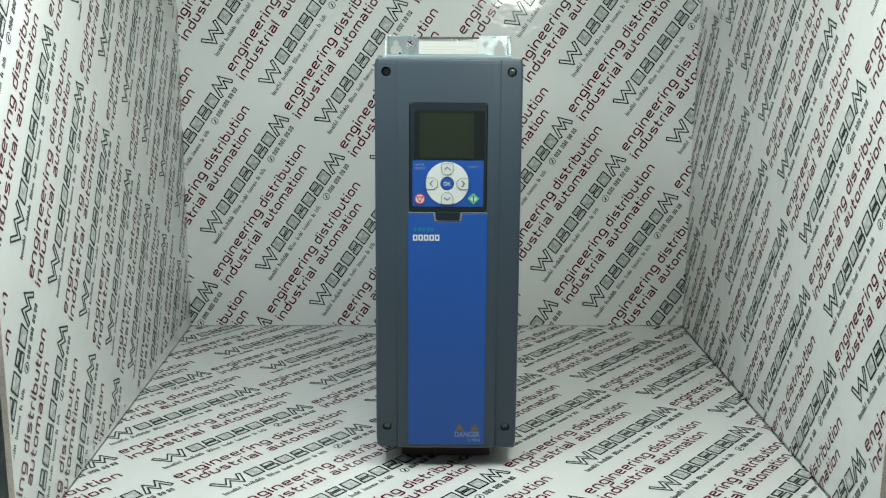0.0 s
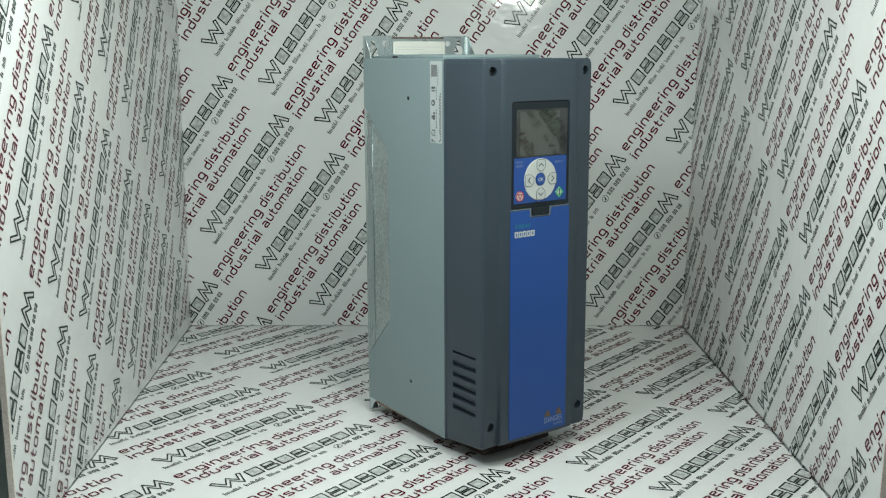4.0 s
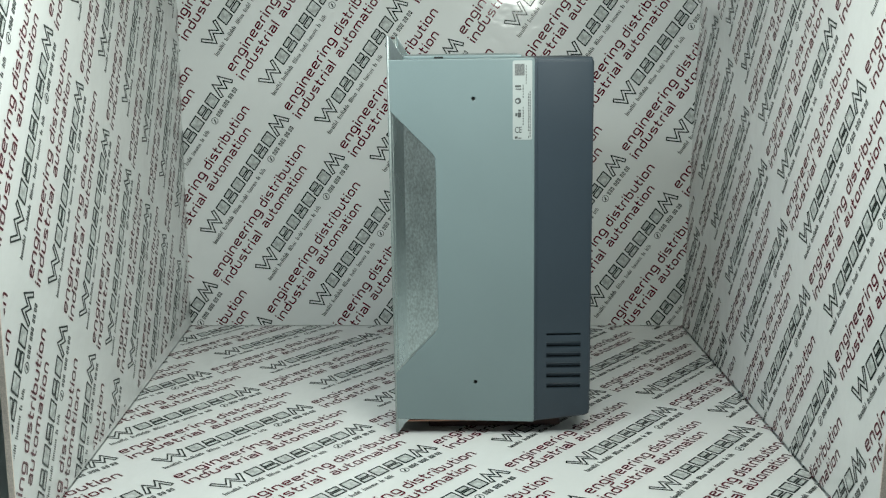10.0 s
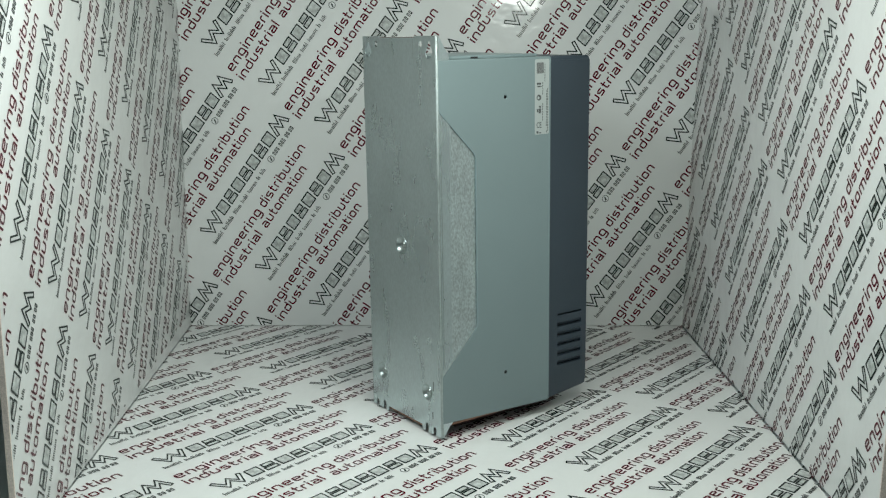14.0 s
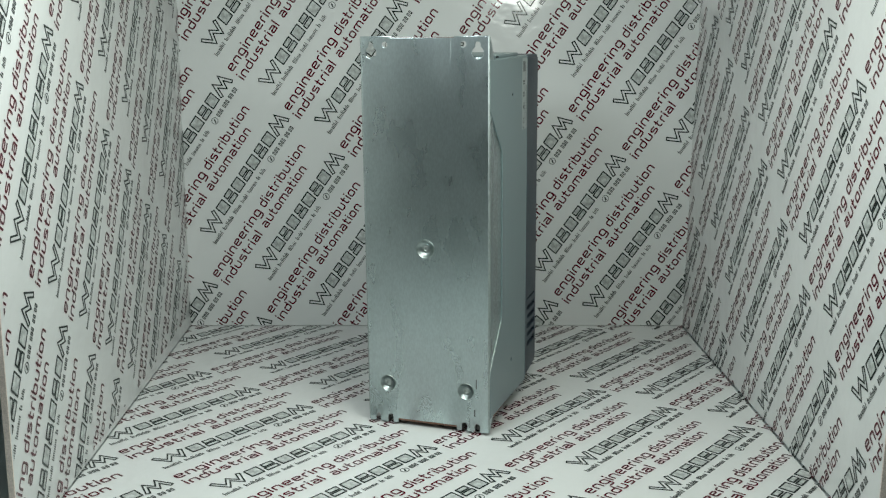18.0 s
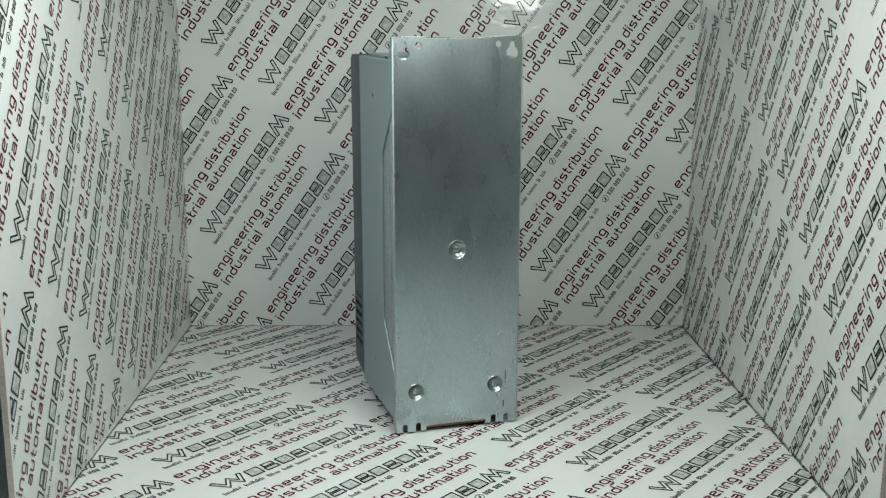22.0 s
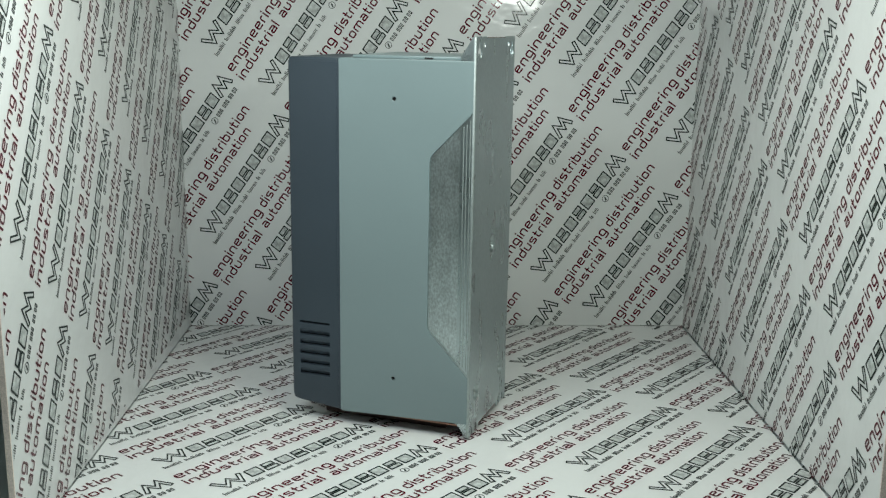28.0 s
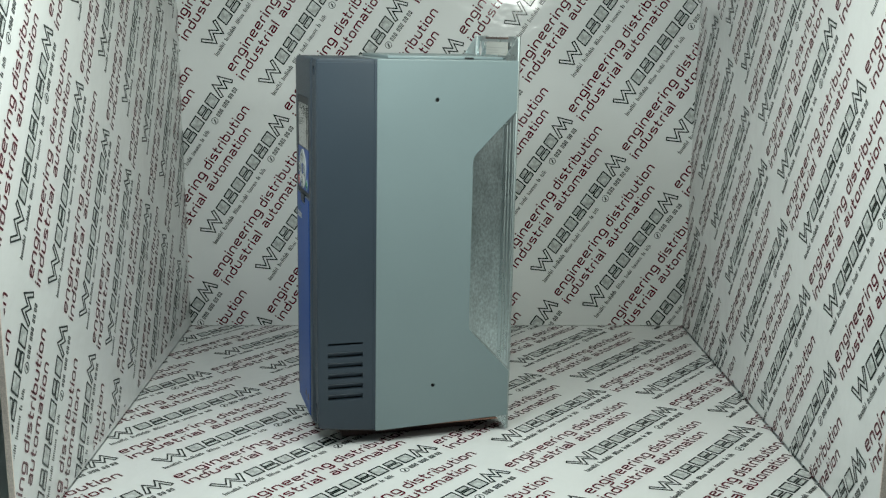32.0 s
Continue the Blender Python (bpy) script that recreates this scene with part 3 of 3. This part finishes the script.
def add_cover():
    cutters = [moved(plate([box_loop(KX - 0.0374, 0.2588, KX + 0.0374, 0.3638, 0.004)], 0.02), front_at(NOSE + 0.0045))]
    for x, z in SCREWS:
        cutters.append(moved(plate([circle(x, z, 0.0046, 20)], 0.03), front_at(NOSE + 0.0110)))
    for sign in (-1, 1):
        for i, z in enumerate(VENTS):
            high = 0.0064 if i < 5 else 0.0024
            slot = plate([box_loop(-0.1433, -high / 2, -0.1062, high / 2, 0.0006)], 0.012)
            cutters.append(moved(slot, side_pose(sign, HW - 0.006) @ Matrix.Translation((0, z, 0)) @ Matrix.Rotation(0, 4, "X")))
    cover = part("front_cover", cut_away(cover_mesh(), cutters), DARK, drive, "dark grey plastic front cover", 28)
    for sign in (-1, 1):
        for z in VENTS:
            part("slot_floor", moved(plate([box_loop(-0.1433, -0.0033, -0.1062, 0.0033)], 0.0004), side_pose(sign, HW - 0.0058) @ Matrix.Translation((0, z, 0))), HOLE_SHADE, cover, "near-black sheet for the shade inside a vent slot")
        for z in VENTS[:5]:
            slat = plate([box_loop(-0.1432, -0.0026, -0.1063, 0.0026, 0.0003)], 0.0005)
            part("louvre", moved(slat, side_pose(sign, HW - 0.0027) @ Matrix.Translation((0, z + 0.0009, 0)) @ Matrix.Rotation(radians(38), 4, "X")), DARK, cover, "slanted louvre")
    for x, z in SCREWS:
        head = turned([(0.0040, -0.001), (0.0040, 0.0006), (0.0032, 0.0016), (0.0017, 0.0018), (0.0016, 0.0006), (0.0003, 0.0006)], 20)
        part("screw", moved(head, front_at(NOSE + 0.0080) @ Matrix.Translation((x, z, 0))), SCREW, drive, "black cover screw in a round recess")
    # raised strip shaped to give the bright line of the panel's rounded edge
    for sign in (-1, 1):
        part("edge_highlight", moved(plate([box_loop(JOINT - 0.0008, 0.0125, JOINT + 0.0012, 0.4036, 0.0006)], 0.0010, 0.0004), side_pose(sign, HW - 0.0006)), SKIN, drive, "raised strip for the highlight on the panel's edge")


def chevron(cx, cz, dx, dz, w=0.0030, t=0.0007):
    """A thin arrow head that points along (dx, dz)."""
    px, pz = -dz, dx
    tip = (cx + dx * w * 0.5, cz + dz * w * 0.5)
    a, b = (cx - dx * w * 0.4 + px * w, cz - dz * w * 0.4 + pz * w), (cx - dx * w * 0.4 - px * w, cz - dz * w * 0.4 - pz * w)
    back = lambda p: (p[0] - dx * t * 1.6, p[1] - dz * t * 1.6)
    return plate([[a, tip, b, back(b), back(tip), back(a)]], 0.0002)


def add_keypad():
    pad = part("keypad", moved(plate([box_loop(KX - 0.0369, 0.2593, KX + 0.0369, 0.3633, 0.0036)], 0.0040, 0.0005), front_at(NOSE + 0.0043)), BLACK, drive, "black keypad with display and round button pad")
    at = lambda d: front_at(NOSE + 0.0003 - d)
    part("window", moved(plate([box_loop(-0.0318, 0.3096, 0.0345, 0.3560, 0.0008)], 0.0003), at(0)), GLASS, pad, "glossy dark display window")
    part("display", moved(plate([box_loop(-0.0273, 0.3112, 0.0243, 0.3540, 0.0008)], 0.0002), at(0.0003)), LCD, pad, "dark olive switched-off display")
    part("membrane", moved(plate([box_loop(-0.0342, 0.2643, 0.0340, 0.3090, 0.0012)], 0.0004), at(0)), MEMBRANE, pad, "blue membrane")
    cx, cz = -0.0008, 0.2868
    part("button_ring", moved(plate([circle(cx, cz, 0.0208, 48), circle(cx, cz, 0.0066, 28)], 0.0010, 0.0003), at(0.0003)), WHITE, pad, "round white button pad")
    ok = part("ok_button", moved(plate([circle(cx, cz, 0.0058, 28)], 0.0014, 0.0003), at(0.0003)), MEMBRANE, pad, "round blue button")
    part("lettering", moved(words("OK", cx - 0.0035, cx + 0.0035, cz - 0.0018, 0.0036, 0.01, False), at(0.0019)), WHITE, ok, "white letters OK")
    for dx, dz in ((0, 1), (0, -1), (1, 0), (-1, 0)):
        bx, bz = cx + dx * 0.0148, cz + dz * 0.0142
        w = 0.0058
        pts = [(-w, w), (w, w), (w, -0.002), (0.0025, -w), (-0.0025, -w), (-w, -0.002)]
        loop = rounded([(bx + p * dz + q * dx, bz + q * dz - p * dx) for p, q in pts], 0.0022)
        key = part("arrow_button", moved(plate([loop], 0.0006, 0.0002), at(0.0013)), BUTTON, pad, "pale grey arrow button")
        mid = Vector((bx, bz))
        rim = [tuple(mid + (Vector(p) - mid) * 0.93) for p in loop]
        part("outline", moved(plate([loop, rim], 0.0002), at(0.0019)), PRINT, key, "thin dark outline")
        part("arrow", moved(chevron(bx + dx * 0.0008, bz + dz * 0.0008, dx, dz), at(0.0020)), PRINT, key, "dark arrow")
    stop = part("stop_button", moved(plate([circle(-0.0271, 0.2718, 0.0050, 28)], 0.0006, 0.0002), at(0.0004)), WHITE, pad, "white button with red ring")
    part("ring", moved(plate([circle(-0.0271, 0.2718, 0.0051, 28), circle(-0.0271, 0.2718, 0.0041, 28)], 0.0002), at(0.0010)), RED, stop, "red ring")
    tri = lambda r: [(-0.0271 + r * math.sin(a), 0.2721 - r * math.cos(a)) for a in (0, 2 * math.pi / 3, 4 * math.pi / 3)]
    part("triangle", moved(plate([tri(0.0042), tri(0.0024)], 0.0002), at(0.0012)), RED, stop, "red triangle")
    start = part("start_button", moved(plate([[(0.0246 + dx, 0.2721 + dz) for dx, dz in ((0, 0.0056), (0.0056, 0), (0, -0.0056), (-0.0056, 0))]], 0.0006, 0.0002), at(0.0004)), WHITE, pad, "white and green diamond button")
    part("diamond", moved(plate([[(0.0246 + dx, 0.2721 + dz) for dx, dz in ((0, r), (r, 0), (0, -r), (-r, 0))] for r in (0.0055, 0.0034)], 0.0002), at(0.0010)), GREEN, start, "green diamond outline")
    part("stroke", moved(plate([box_loop(0.0239, 0.2691, 0.0253, 0.2751)], 0.0002), at(0.0011)), PRINT, start, "dark upright stroke")
    for word, a, b, z in (("BACK", -0.0318, -0.0228, 0.3040), ("RESET", -0.0318, -0.0216, 0.3003), ("FUNCT", 0.0190, 0.0295, 0.3018)):
        part("lettering", moved(words(word, a, b, z, 0.0022, 0.0, False), at(0.0005)), PALE, pad, "small pale word " + word)
    part("release_tab", moved(plate([box_loop(KX - 0.0112, 0.2515, KX + 0.0112, 0.2596, 0.002)], 0.0030, 0.0006), at(-0.0010)), BLACK, pad, "black release tab")
    # U-shaped strip paints the lit edge of the cover round the tab
    u = rounded([(KX - 0.0385, 0.2588), (KX - 0.0125, 0.2588), (KX - 0.0115, 0.2508), (KX + 0.0115, 0.2508), (KX + 0.0125, 0.2588), (KX + 0.0385, 0.2588),
                 (KX + 0.0385, 0.2580), (KX + 0.0140, 0.2580), (KX + 0.0130, 0.2500), (KX - 0.0130, 0.2500), (KX - 0.0140, 0.2580), (KX - 0.0385, 0.2580)], 0.0008, 2)
    part("rim", moved(plate([u], 0.0010, 0.0002), at(-0.0002)), LIT_EDGE, pad, "lighter strip for the lit cover edge under the keypad")


def add_blue_panel():
    a, b = KX - 0.0382, KX + 0.0384
    shape = rounded([(a, 0.0221), (b, 0.0221), (b, 0.2573), (KX + 0.0143, 0.2573), (KX + 0.0133, 0.2491), (KX - 0.0133, 0.2491), (KX - 0.0143, 0.2573), (a, 0.2573)], 0.0008, 2)
    panel = part("blue_panel", moved(plate([shape], 0.0016, 0.0004), front_at(NOSE + 0.0006)), BLUE, drive, "long plain blue front panel")
    at = front_at(NOSE - 0.0011)
    mark = []
    for i in range(5):
        x = -0.0336 + i * 0.0053
        mark.append(plate([box_loop(x, 0.2310, x + 0.0044, 0.2369, 0.0008), box_loop(x + 0.0013, 0.2323, x + 0.0031, 0.2356, 0.0004)], 0.0001))
    part("trade_mark", moved(joined(mark), at), WHITE, panel, "row of small white hollow blocks")
    part("faded_mark", moved(joined([plate([box_loop(-0.0330 + i * 0.0042, 0.2400, -0.0330 + i * 0.0042 + (0.0034 if i % 2 else 0.0026), 0.2440, 0.0006)], 0.0001) for i in range(5)]), at), TEAL, panel, "row of faint teal blocks")
    for x in (0.0133, 0.0286):
        tri = [(x, 0.0456), (x + 0.0056, 0.0368), (x - 0.0056, 0.0368)]
        small = [(x, 0.0430), (x + 0.0031, 0.0380), (x - 0.0031, 0.0380)]
        sign = part("warning_sign", moved(plate([rounded(tri, 0.0012)], 0.0001), at), PRINT, panel, "dark triangle with an orange field")
        part("sign_field", moved(plate([small], 0.0001), Matrix.Translation((0, -0.0002, 0)) @ at), ORANGE, sign, "orange field")
        part("sign_mark", moved(plate([box_loop(x - 0.0004, 0.0386, x + 0.0004, 0.0412)], 0.0001), Matrix.Translation((0, -0.0004, 0)) @ at), PRINT, sign, "dark stroke")
    part("lettering", moved(words("DANGER", 0.0088, 0.0339, 0.0302, 0.0057, 0.008, False), at), PALE, panel, "pale word DANGER")
    part("lettering", moved(words("5 MIN", 0.0220, 0.0340, 0.0254, 0.0033, 0.0, False), at), PALE, panel, "small pale words 5 MIN")


add_back_plate()
add_case()
add_side_label()
add_cover()
add_keypad()
add_blue_panel()
SIZE = 0.994
# the turning axis stands a little in front of the case's middle
for ob in drive.children_recursive:
    ob.data.transform(Matrix.Scale(SIZE, 4) @ Matrix.Translation((0, -0.0063, 0)))


def motions():
    """The drive turns steadily on its upright axis."""
    walk(drive, [(t, pose(0, -0.0068, 0.0035, -0.9585, 0.3082, 0.2146 + 8.94128 * t)) for t in range(0, 33)])


motions()
